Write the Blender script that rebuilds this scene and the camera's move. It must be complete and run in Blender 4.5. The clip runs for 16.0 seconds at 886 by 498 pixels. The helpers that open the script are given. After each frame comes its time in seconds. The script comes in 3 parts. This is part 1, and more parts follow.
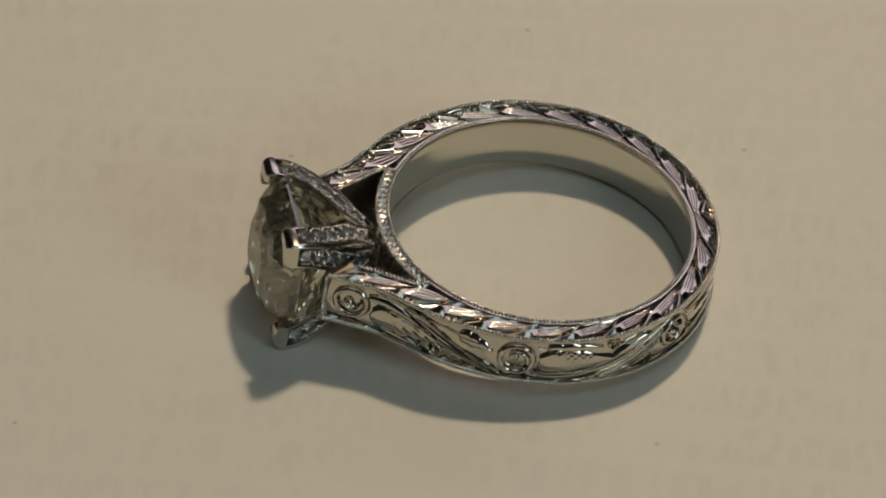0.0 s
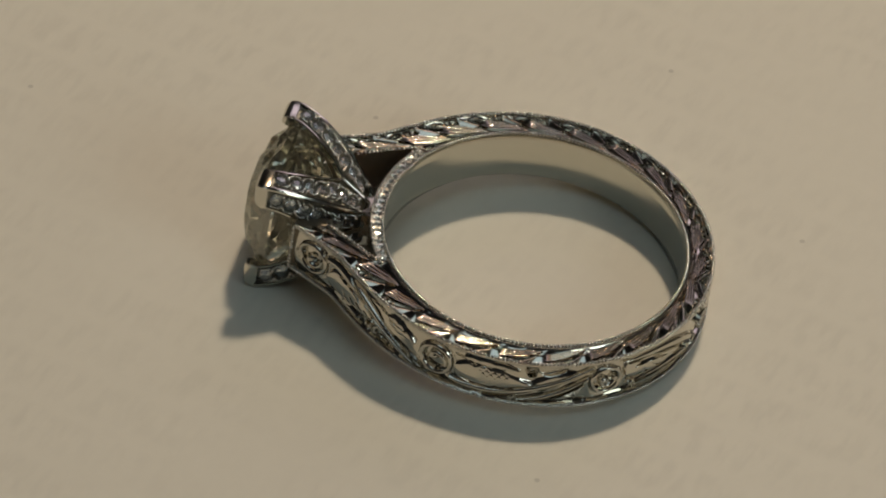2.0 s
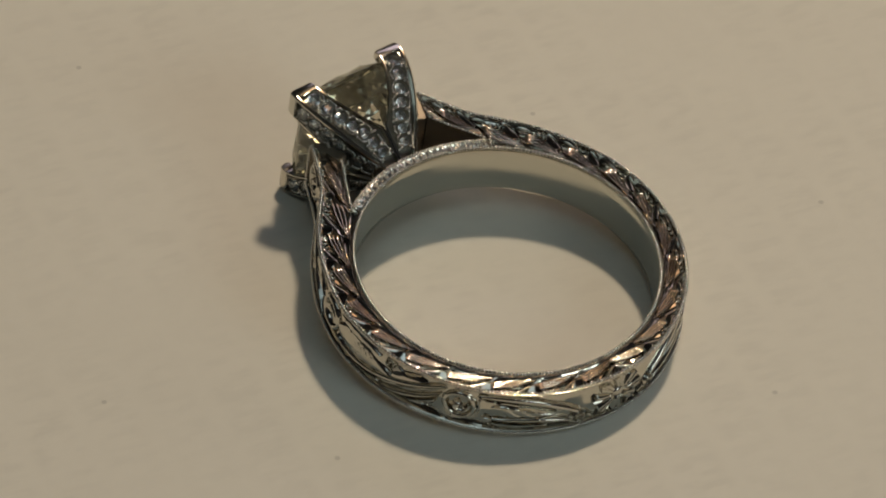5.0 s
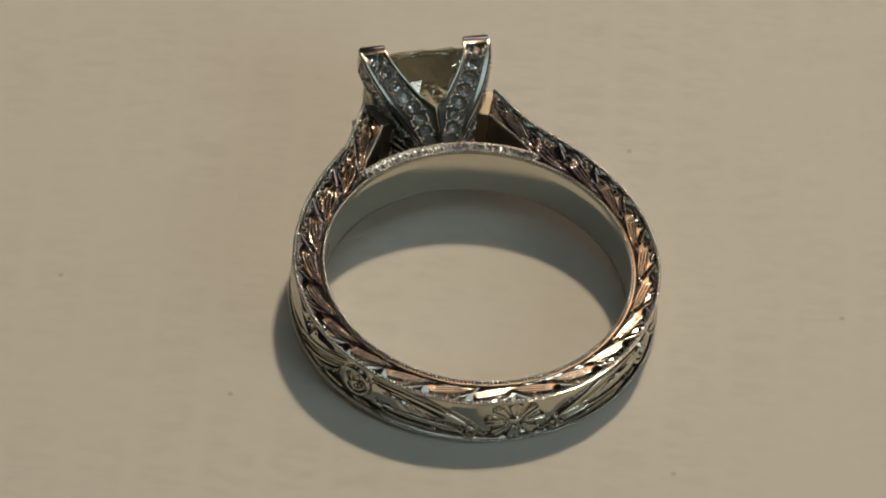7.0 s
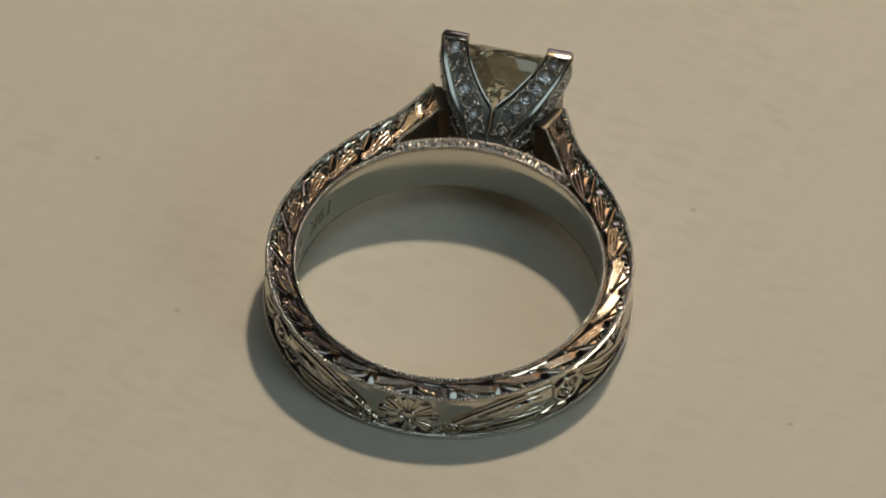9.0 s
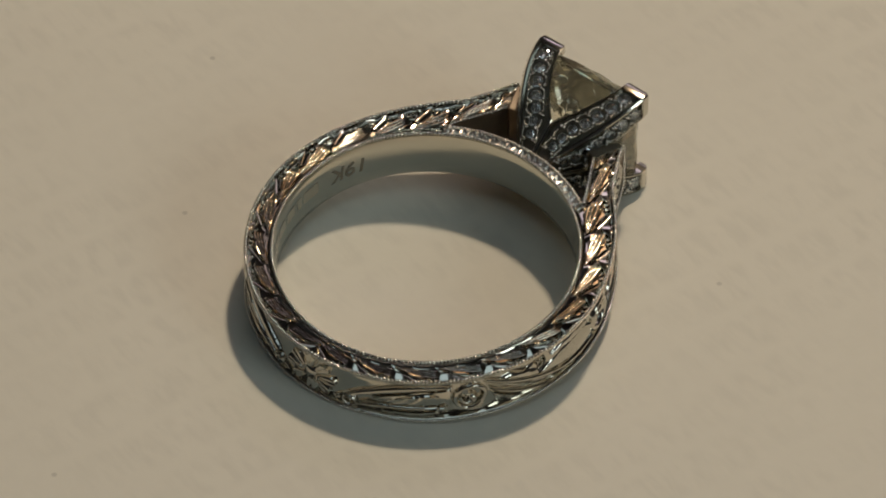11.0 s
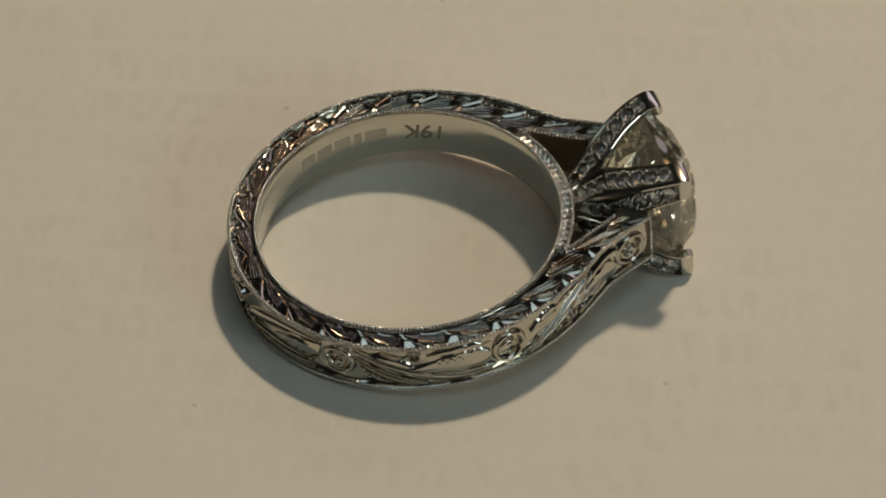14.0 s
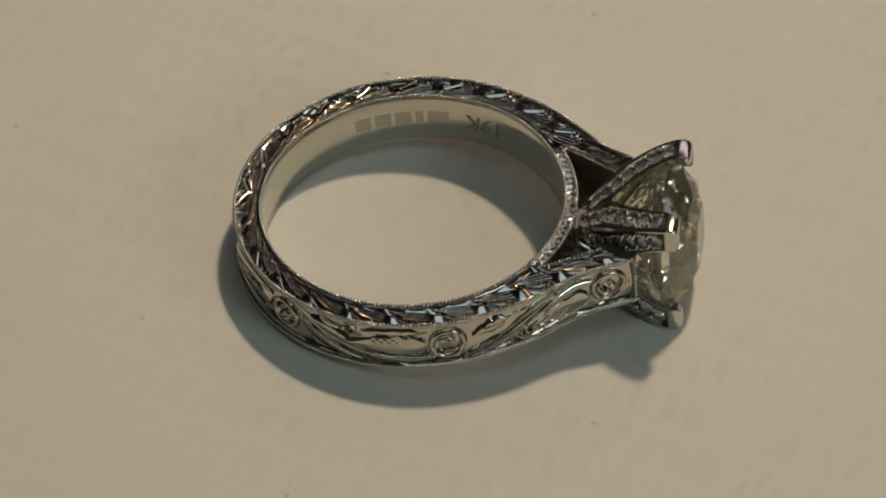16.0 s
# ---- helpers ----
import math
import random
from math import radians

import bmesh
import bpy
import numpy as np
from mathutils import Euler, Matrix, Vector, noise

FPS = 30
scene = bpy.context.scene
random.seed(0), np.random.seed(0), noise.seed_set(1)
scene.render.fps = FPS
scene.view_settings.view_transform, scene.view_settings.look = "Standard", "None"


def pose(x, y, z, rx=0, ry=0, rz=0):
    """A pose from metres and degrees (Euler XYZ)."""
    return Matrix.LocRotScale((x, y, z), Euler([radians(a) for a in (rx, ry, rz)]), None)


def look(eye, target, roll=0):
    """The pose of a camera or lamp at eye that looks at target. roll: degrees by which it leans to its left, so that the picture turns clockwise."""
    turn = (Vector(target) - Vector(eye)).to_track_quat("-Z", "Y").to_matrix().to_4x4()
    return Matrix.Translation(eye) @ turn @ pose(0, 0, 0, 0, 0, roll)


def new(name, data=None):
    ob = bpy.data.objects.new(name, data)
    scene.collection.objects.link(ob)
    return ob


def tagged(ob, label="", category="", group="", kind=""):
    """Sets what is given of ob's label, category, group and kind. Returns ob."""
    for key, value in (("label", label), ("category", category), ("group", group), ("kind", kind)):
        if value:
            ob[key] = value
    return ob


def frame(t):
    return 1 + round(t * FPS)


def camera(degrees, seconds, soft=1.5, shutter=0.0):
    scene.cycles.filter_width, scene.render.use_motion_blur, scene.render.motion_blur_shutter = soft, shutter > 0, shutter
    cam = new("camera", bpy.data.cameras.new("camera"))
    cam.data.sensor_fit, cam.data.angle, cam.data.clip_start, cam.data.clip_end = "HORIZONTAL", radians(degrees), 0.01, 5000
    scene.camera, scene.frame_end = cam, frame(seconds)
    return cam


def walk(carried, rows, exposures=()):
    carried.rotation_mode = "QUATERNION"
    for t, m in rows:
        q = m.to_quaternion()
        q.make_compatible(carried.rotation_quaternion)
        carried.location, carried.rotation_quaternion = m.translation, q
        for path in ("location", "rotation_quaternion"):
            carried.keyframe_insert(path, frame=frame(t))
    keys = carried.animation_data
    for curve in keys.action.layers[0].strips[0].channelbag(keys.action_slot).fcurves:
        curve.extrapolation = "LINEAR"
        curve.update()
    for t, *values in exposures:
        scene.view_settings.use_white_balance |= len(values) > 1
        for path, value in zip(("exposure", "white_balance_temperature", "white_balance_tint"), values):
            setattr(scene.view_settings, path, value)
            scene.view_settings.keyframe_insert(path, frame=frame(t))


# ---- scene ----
MM = 0.001

# ---------------------------------------------------------------- camera
cam = camera(8.165, 16.0, soft=1.9)
EYE = look((0.0, -0.256981, 0.243089), (-0.001927, 0.00141, 0.0), 2.588)
walk(cam, [(0.0, EYE), (16.0, EYE)])

# turn of the sheet with the ring on it: seconds, degrees, drift of its centre in mm
TURN = [(0.0, 0.0, -0.38, -0.244), (0.5, -6.26, -0.387, -0.237), (1.0, -12.51, -0.384, -0.227), (1.5, -18.68, -0.368, -0.217),
        (2.0, -24.81, -0.335, -0.195), (2.5, -30.99, -0.284, -0.171), (3.0, -37.19, -0.238, -0.152), (3.5, -43.41, -0.207, -0.141),
        (4.0, -49.65, -0.187, -0.133), (6.4, -81.7, -0.145, -0.254), (7.0, -89.18, -0.117, -0.263), (7.5, -95.48, -0.095, -0.274),
        (8.0, -101.75, -0.09, -0.301), (8.5, -107.91, -0.091, -0.334), (9.0, -114.08, -0.082, -0.362), (11.4, -145.92, 0.051, -0.196),
        (12.0, -153.47, 0.04, -0.195), (12.5, -159.64, 0.015, -0.206), (13.0, -165.71, -0.026, -0.226), (13.5, -171.68, -0.067, -0.247),
        (14.0, -177.54, -0.078, -0.251), (14.5, -183.19, -0.061, -0.233), (15.0, -188.72, -0.044, -0.205), (15.5, -194.25, -0.042, -0.175),
        (16.0, -199.8, -0.047, -0.146)]
# how the ring lies on the sheet: its local y points to the stone, z along the finger hole
REST = Matrix(((-0.239156, -0.967467, 0.082537, 0.003768), (0.97079, -0.236555, 0.040117, 0.000109),
               (-0.019288, 0.089721, 0.99578, 0.002534), (0, 0, 0, 1)))

# ---------------------------------------------------------------- light
world = bpy.data.worlds.new("room_air")
scene.world = world
world.use_nodes = True
world.node_tree.nodes["Background"].inputs[0].default_value = (0.55, 0.62, 0.66, 1)
world.node_tree.nodes["Background"].inputs[1].default_value = 0.02


def area_lamp(name, eye, target, size, power, colour, size_y=None):
    lamp = bpy.data.lights.new(name, "AREA")
    lamp.shape = "DISK" if size_y is None else "RECTANGLE"
    lamp.size, lamp.energy, lamp.color = size, power, colour
    if size_y is not None:
        lamp.size_y = size_y
    ob = new(name, lamp)
    ob.matrix_world = look(eye, target)
    return ob


# the desk lamp behind the sheet throws the one clear shadow
area_lamp("lamp_key", (0.081, 0.228, 0.425), (0, 0, 0), 0.036, 0.93, (1.0, 0.815, 0.595))
# an added wide warm light at the key, for copper reflections in the metal
area_lamp("lamp_warm_fill", (0.083, 0.234, 0.436), (0, 0, 0), 0.17, 0.10, (1.0, 0.56, 0.30))
# an added cool fill in front to the side, for glints and paler stones
area_lamp("lamp_front_fill", (0.50, -0.38, 0.34), (0, 0, 0), 0.26, 0.62, (0.86, 0.98, 0.97), 0.20)
# a far pale panel behind, and the room's ceiling panel
area_lamp("lamp_panel", (0.36, 1.20, 0.83), (0, 0, 0), 1.1, 1.05, (0.92, 0.78, 0.92), 0.32)
area_lamp("lamp_ceiling", (0.04, -0.30, 1.50), (0, -0.25, 0), 1.1, 1.8, (0.72, 0.92, 1.0), 0.72)


# ---------------------------------------------------------------- materials
def material(name):
    m = bpy.data.materials.new(name)
    m.use_nodes = True
    nt = m.node_tree
    return m, nt, nt.nodes["Principled BSDF"]


def add(nt, kind, **values):
    node = nt.nodes.new(kind)
    for key, value in values.items():
        if key in node.inputs:
            node.inputs[key].default_value = value
    return node


def math_node(nt, op, a, b=None, c=None):
    node = nt.nodes.new("ShaderNodeMath")
    node.operation = op
    for i, v in enumerate((a, b, c)):
        if v is None:
            continue
        if isinstance(v, (int, float)):
            node.inputs[i].default_value = v
        else:
            nt.links.new(v, node.inputs[i])
    return node.outputs[0]


def metal(name, colour, rough, bump=0.0, scale=3000.0):
    m, nt, b = material(name)
    b.inputs["Metallic"].default_value = 1.0
    b.inputs["Base Color"].default_value = (*colour, 1)
    co = nt.nodes.new("ShaderNodeTexCoord")
    n1 = add(nt, "ShaderNodeTexNoise", Scale=scale * 0.15, Detail=4.0)
    nt.links.new(co.outputs["Object"], n1.inputs["Vector"])
    ramp = nt.nodes.new("ShaderNodeMapRange")
    ramp.inputs["To Min"].default_value, ramp.inputs["To Max"].default_value = rough * 0.6, rough * 1.5
    nt.links.new(n1.outputs["Fac"], ramp.inputs["Value"])
    nt.links.new(ramp.outputs["Result"], b.inputs["Roughness"])
    if bump:
        n2 = add(nt, "ShaderNodeTexNoise", Scale=scale, Detail=3.0)
        nt.links.new(co.outputs["Object"], n2.inputs["Vector"])
        bp = add(nt, "ShaderNodeBump", Strength=bump, Distance=0.00002)
        nt.links.new(n2.outputs["Fac"], bp.inputs["Height"])
        nt.links.new(bp.outputs["Normal"], b.inputs["Normal"])
    return m


GOLD = metal("white_gold_polished", (0.66, 0.635, 0.56), 0.13, 0.10)
GOLD_INNER = metal("white_gold_inside", (0.62, 0.60, 0.53), 0.10, 0.08)
GOLD_CUT = metal("white_gold_engraved", (0.61, 0.58, 0.51), 0.065, 0.10)
GOLD_BEAD = metal("white_gold_beads", (0.80, 0.77, 0.71), 0.20)
# rough cast metal, its colour darkened for the shade inside the head's openings
SHADED_CAST = metal("white_gold_unpolished_shaded", (0.30, 0.25, 0.19), 0.50, 0.4)
# cut metal between the stones, its colour darkened for the shade down there
SHADED_CHANNEL = metal("white_gold_shaded_between_stones", (0.27, 0.26, 0.22), 0.30, 0.5)
BAR_CUT = metal("engraved_bar_metal", (0.50, 0.48, 0.42), 0.32)
DARK_CUT = metal("engraved_letter_metal", (0.26, 0.24, 0.20), 0.45)


def gem(name, colour, ior, cloud):
    m, nt, b = material(name)
    nt.nodes.remove(b)
    g = add(nt, "ShaderNodeBsdfGlass", Roughness=0.0, IOR=ior)
    g.inputs["Color"].default_value = (*colour, 1)
    # translucent part stands in for lit paper reflected about inside the stone
    tr = add(nt, "ShaderNodeBsdfTranslucent")
    tr.inputs["Color"].default_value = (*colour, 1)
    mix = add(nt, "ShaderNodeMixShader")
    mix.inputs[0].default_value = cloud
    nt.links.new(g.outputs[0], mix.inputs[1])
    nt.links.new(tr.outputs[0], mix.inputs[2])
    nt.links.new(mix.outputs[0], nt.nodes["Material Output"].inputs[0])
    return m


# last value: share of that stand-in brightness
STONE = gem("pale_yellow_stone", (0.99, 0.985, 0.915), 2.35, 0.055)
CHIP = gem("white_small_stone", (0.97, 0.99, 1.0), 2.4, 0.05)


def paper_material():
    m, nt, b = material("printed_paper")
    b.inputs["Roughness"].default_value = 0.62
    co = nt.nodes.new("ShaderNodeTexCoord")
    sep = nt.nodes.new("ShaderNodeSeparateXYZ")
    turn = nt.nodes.new("ShaderNodeMapping")
    turn.inputs["Rotation"].default_value = (0, 0, radians(2.0))
    nt.links.new(co.outputs["Object"], turn.inputs["Vector"])
    nt.links.new(turn.outputs[0], sep.inputs[0])
    x, y = sep.outputs[0], sep.outputs[1]
    # rows of print that shows through from the other side
    row = math_node(nt, "FRACT", math_node(nt, "MULTIPLY", y, 1 / 0.0036))
    inrow = nt.nodes.new("ShaderNodeMapRange")
    inrow.interpolation_type = "SMOOTHSTEP"
    for k, v in (("From Min", 0.50), ("From Max", 0.24)):
        inrow.inputs[k].default_value = v
    nt.links.new(math_node(nt, "ABSOLUTE", math_node(nt, "SUBTRACT", row, 0.5)), inrow.inputs["Value"])
    rowid = math_node(nt, "FLOOR", math_node(nt, "MULTIPLY", y, 1 / 0.0036))
    vec = nt.nodes.new("ShaderNodeCombineXYZ")
    nt.links.new(math_node(nt, "MULTIPLY", x, 1 / 0.0007), vec.inputs[0])
    nt.links.new(math_node(nt, "MULTIPLY", rowid, 7.3), vec.inputs[1])
    nt.links.new(math_node(nt, "MULTIPLY", row, 1.6), vec.inputs[2])
    letters = add(nt, "ShaderNodeTexNoise", Scale=1.0, Detail=2.0)
    nt.links.new(vec.outputs[0], letters.inputs["Vector"])
    lm = nt.nodes.new("ShaderNodeMapRange")
    lm.inputs["From Min"].default_value, lm.inputs["From Max"].default_value = 0.42, 0.66
    nt.links.new(letters.outputs["Fac"], lm.inputs["Value"])
    patch = add(nt, "ShaderNodeTexNoise", Scale=75.0, Detail=1.0)
    nt.links.new(co.outputs["Object"], patch.inputs["Vector"])
    pm = nt.nodes.new("ShaderNodeMapRange")
    pm.inputs["From Min"].default_value, pm.inputs["From Max"].default_value = 0.28, 0.62
    nt.links.new(patch.outputs["Fac"], pm.inputs["Value"])
    ink = math_node(nt, "MULTIPLY", math_node(nt, "MULTIPLY", inrow.outputs[0], lm.outputs[0]), pm.outputs[0])
    # fibres and small specks
    grain = add(nt, "ShaderNodeTexNoise", Scale=900.0, Detail=4.0)
    nt.links.new(co.outputs["Object"], grain.inputs["Vector"])
    cloud = add(nt, "ShaderNodeTexNoise", Scale=60.0, Detail=3.0)
    nt.links.new(co.outputs["Object"], cloud.inputs["Vector"])
    speck = add(nt, "ShaderNodeTexVoronoi", Scale=55.0)
    speck.voronoi_dimensions = "2D"
    nt.links.new(co.outputs["Object"], speck.inputs["Vector"])
    spot = nt.nodes.new("ShaderNodeMapRange")
    for k, v in (("From Min", 0.006), ("From Max", 0.011), ("To Min", 1.0), ("To Max", 0.0)):
        spot.inputs[k].default_value = v
    nt.links.new(speck.outputs["Distance"], spot.inputs["Value"])
    tone = math_node(nt, "ADD", math_node(nt, "MULTIPLY", math_node(nt, "SUBTRACT", grain.outputs["Fac"], 0.5), 0.05),
                     math_node(nt, "MULTIPLY", math_node(nt, "SUBTRACT", cloud.outputs["Fac"], 0.5), 0.05))
    tone = math_node(nt, "SUBTRACT", math_node(nt, "ADD", tone, 1.0), math_node(nt, "MULTIPLY", ink, 0.062))
    tone = math_node(nt, "SUBTRACT", tone, math_node(nt, "MULTIPLY", spot.outputs[0], 0.22))
    mix = nt.nodes.new("ShaderNodeVectorMath")
    mix.operation = "SCALE"
    mix.inputs[0].default_value = (0.78, 0.75, 0.655)
    nt.links.new(tone, mix.inputs["Scale"])
    nt.links.new(mix.outputs[0], b.inputs["Base Color"])
    bp = add(nt, "ShaderNodeBump", Strength=0.25, Distance=0.00003)
    nt.links.new(grain.outputs["Fac"], bp.inputs["Height"])
    nt.links.new(bp.outputs["Normal"], b.inputs["Normal"])
    return m


def plain(name, colour, rough, scale, spread=0.12):
    m, nt, b = material(name)
    b.inputs["Roughness"].default_value = rough
    co = nt.nodes.new("ShaderNodeTexCoord")
    n1 = add(nt, "ShaderNodeTexNoise", Scale=scale, Detail=5.0)
    nt.links.new(co.outputs["Object"], n1.inputs["Vector"])
    mp = nt.nodes.new("ShaderNodeMapRange")
    mp.inputs["To Min"].default_value, mp.inputs["To Max"].default_value = 1 - spread, 1 + spread
    nt.links.new(n1.outputs["Fac"], mp.inputs["Value"])
    mix = nt.nodes.new("ShaderNodeVectorMath")
    mix.operation = "SCALE"
    mix.inputs[0].default_value = colour
    nt.links.new(mp.outputs[0], mix.inputs["Scale"])
    nt.links.new(mix.outputs[0], b.inputs["Base Color"])
    return m


PAPER = paper_material()
WALL = plain("dim_wall_paint", (0.26, 0.255, 0.25), 0.8, 3.0)
TABLE = plain("dark_table_wood", (0.16, 0.11, 0.07), 0.5, 12.0, 0.3)


# ---------------------------------------------------------------- mesh helpers
def mesh_object(name, verts, faces, mat, parent=None, label="", smooth=False):
    me = bpy.data.meshes.new(name)
    me.from_pydata([tuple(v) for v in verts], [], [tuple(f) for f in faces])
    me.update()
    if smooth:
        me.shade_smooth()
    me.materials.append(mat)
    ob = new(name, me)
    if parent is not None:
        ob.parent = parent
    if label:
        tagged(ob, label)
    return ob


def part(name, bm, mat, parent, label="", smooth=False):
    me = bpy.data.meshes.new(name)
    bmesh.ops.recalc_face_normals(bm, faces=bm.faces)
    bm.to_mesh(me)
    bm.free()
    if smooth:
        me.shade_smooth()
    me.materials.append(mat)
    ob = new(name, me)
    if parent is not None:
        ob.parent = parent
    if label:
        tagged(ob, label)
    return ob


def slab(name, x0, x1, y0, y1, z0, z1, mat, parent=None, bevel=0.0):
    bm = bmesh.new()
    bmesh.ops.create_cube(bm, size=1.0, matrix=Matrix.Translation(((x0 + x1) / 2, (y0 + y1) / 2, (z0 + z1) / 2)) @ Matrix.Diagonal((x1 - x0, y1 - y0, z1 - z0, 1)))
    if bevel:
        bmesh.ops.bevel(bm, geom=bm.edges[:], offset=bevel, segments=2, affect="EDGES")
    return part(name, bm, mat, parent)


# ---------------------------------------------------------------- room
for name, box in (("wall_north", (-1.5, 1.5, 1.5, 1.6, -0.76, 1.65)), ("wall_south", (-1.5, 1.5, -1.6, -1.5, -0.76, 1.65)),
                  ("wall_west", (-1.6, -1.5, -1.6, 1.6, -0.76, 1.65)), ("wall_east", (1.5, 1.6, -1.6, 1.6, -0.76, 1.65)),
                  ("ceiling", (-1.6, 1.6, -1.6, 1.6, 1.65, 1.75)), ("floor", (-1.6, 1.6, -1.6, 1.6, -0.86, -0.76))):
    tagged(slab(name, *box, WALL), kind="structure")

table = tagged(new("table"), "dark wooden table under the paper", "table")
table.location = (0, 0, -0.76)
slab("tabletop", -0.45, 0.45, -0.35, 0.35, 0.73, 0.7595, TABLE, table, 0.003)
for sx in (-1, 1):
    for sy in (-1, 1):
        slab("leg", sx * 0.40 - 0.025, sx * 0.40 + 0.025, sy * 0.30 - 0.025, sy * 0.30 + 0.025, 0.0, 0.73, TABLE, table, 0.003)

# the printed sheet, with a slight waviness that dies out under the ring
PW, PH, NP = 0.216, 0.279, 150
pv, pf = [], []
for layer in (0.0, -0.00012):
    for j in range(NP + 1):
        for i in range(NP + 1):
            x, y = (i / NP - 0.5) * PW, (j / NP - 0.5) * PH
            r = math.hypot(x, y)
            lift = 0.00022 * noise.noise((x * 28, y * 28, 3.0)) * min(1.0, max(0.0, (r - 0.016) / 0.02))
            lift += 0.00045 * math.exp(-((x - 0.004) ** 2 + (y + 0.0125) ** 2) / (2 * 0.0042 ** 2))   # bump added beside the band to stop light leaking under it
            pv.append((x, y, lift + layer))
for layer in range(2):
    o = layer * (NP + 1) ** 2
    for j in range(NP):
        for i in range(NP):
            a = o + j * (NP + 1) + i
            q = (a, a + 1, a + NP + 2, a + NP + 1)
            pf.append(q if layer == 0 else q[::-1])
paper = mesh_object("paper_sheet", pv, pf, PAPER, smooth=True)
tagged(paper, "cream paper sheet with faint print showing through", "paper")

# ---------------------------------------------------------------- the ring
ring = tagged(new("ring"), "engraved white gold ring with a square diamond, lying on paper", "ring")
HALF = 1.6          # half the band's width, mm
R_IN = 8.6
R_BED = 8.72         # where the lining of the finger hole ends
# outer outline: degrees from the stone, radius
OUT_A = np.array([30, 33, 36, 42, 48, 60, 80, 110, 180.0])
OUT_R = np.array([11.40, 11.24, 11.10, 10.90, 10.74, 10.52, 10.38, 10.27, 10.22])


def smooth_interp(a, xs, ys):
    """Piecewise cubic through the points."""
    m = np.gradient(ys, xs)
    k = np.clip(np.searchsorted(xs, a) - 1, 0, len(xs) - 2)
    h = xs[k + 1] - xs[k]
    t = np.clip((a - xs[k]) / h, 0, 1)
    return ((2 * t**3 - 3 * t**2 + 1) * ys[k] + (t**3 - 2 * t**2 + t) * h * m[k] + (-2 * t**3 + 3 * t**2) * ys[k + 1] + (t**3 - t**2) * h * m[k + 1])


def bezier(p0, p1, p2, p3, t):
    t = t[:, None]
    return (1 - t) ** 3 * p0 + 3 * (1 - t) ** 2 * t * p1 + 3 * (1 - t) * t * t * p2 + t**3 * p3


def half_outline():
    """Inner and outer line of one half of the shank, from the back to the shoulder's tip, in mm."""
    ang = np.radians(np.linspace(180, 30, 760))
    ro = smooth_interp(np.degrees(ang), OUT_A, OUT_R)
    d = np.stack([np.sin(ang), np.cos(ang)], 1)
    outer, inner = d * ro[:, None], d * R_BED
    # near the shoulder the inner line leaves the finger hole and climbs to the head
    s = np.clip((33.5 - np.degrees(ang)) / 3.5, 0, 1)
    inner = d * (R_BED + 0.85 * s * s * (3 - 2 * s))[:, None]
    t = np.linspace(0, 1, 91)[1:]
    o0, o1 = outer[-1], np.array([3.85, 13.15])
    tan = outer[-1] - outer[-6]
    tan = tan / np.linalg.norm(tan)
    outer2 = bezier(o0, o0 + tan * 0.85, np.array([4.45, 12.1]), o1, t)
    i0, i1 = inner[-1], np.array([3.15, 11.25])
    inner2 = bezier(i0, i0 + np.array([-0.35, 0.75]), np.array([3.55, 10.4]), i1, t)
    return np.vstack([inner, inner2]), np.vstack([outer, outer2])


def smoothstep(a, b, x):
    t = np.clip((x - a) / (b - a), 0, 1)
    return t * t * (3 - 2 * t)


def wheat(s, w):
    """Relief of the side of the band: s along it in mm, w across from -1 (inside) to 1 (outside)."""
    u = (-s / 2.75) % 1.0
    # a hollow behind the leaves that climbs to a plain strip along the finger hole, with slanting flutes
    h = -0.20 + 0.15 * smoothstep(-0.45, -0.95, w) - 0.05 * np.abs(np.sin(math.pi * (u * 2 + 0.55 * w))) ** 0.7
    # a bright flat facet at the outer rim before each leaf, leaning outward
    k = ((u + 0.44) % 1.0) - 0.5
    facet = (w > 0.22) & (np.abs(k) < 0.06 + 0.13 * np.clip((w - 0.15) / 0.6, 0, 1))
    h = np.where(facet, 0.10 - 0.30 * np.clip(w - 0.2, 0, 1) - 2.4 * k * k, h)
    # two or three small round nicks beside the leaf
    for at, across, size in ((0.34, 0.60, 0.15), (0.47, 0.66, 0.12), (0.60, 0.74, 0.10)):
        d = np.hypot((u - at) * 2.75, (w - across) * 0.62) / size
        h = np.where(d < 1, -0.05 - 0.13 * np.sqrt(np.clip(1 - d * d, 0, 1)), h)
    # a raised slanting bar between two leaves
    bar = np.abs(w - (0.95 - 2.6 * (u - 0.62)))
    h = np.where((u > 0.6) & (w > -0.1), np.maximum(h, -0.06 - 0.5 * bar ** 1.5), h)
    # pointed flat leaves from the outer side towards the finger hole, each with fine cuts along it
    for shift in (1.0, 0.0):
        a = (u + shift) / 1.16
        mid = 0.18 - 0.98 * a ** 1.15
        half = 0.47 * np.sin(math.pi * np.clip(a, 0, 1) ** 0.62) ** 0.8 + 1e-3
        b = (w - mid) / half
        on = (a < 1) & (a > 0)
        line = np.abs(((b * 1.7 + 0.9 * a) % 1.0) - 0.5)
        cuts = smoothstep(0.15, 0.04, line) * smoothstep(0.16, 0.34, a) * smoothstep(0.98, 0.86, a)
        leaf = -0.035 - 0.06 * cuts
        h = np.where(on & (np.abs(b) < 1.0) & ~facet, leaf, np.where(on & (b >= 1.0) & (b < 1.25) & ~facet, np.minimum(h, -0.24), h))
    return h


def ridge(d, wide):
    """A rounded raised line: d is the distance from its middle."""
    return np.sqrt(np.clip(1 - (d / wide) ** 2, 0, 1))


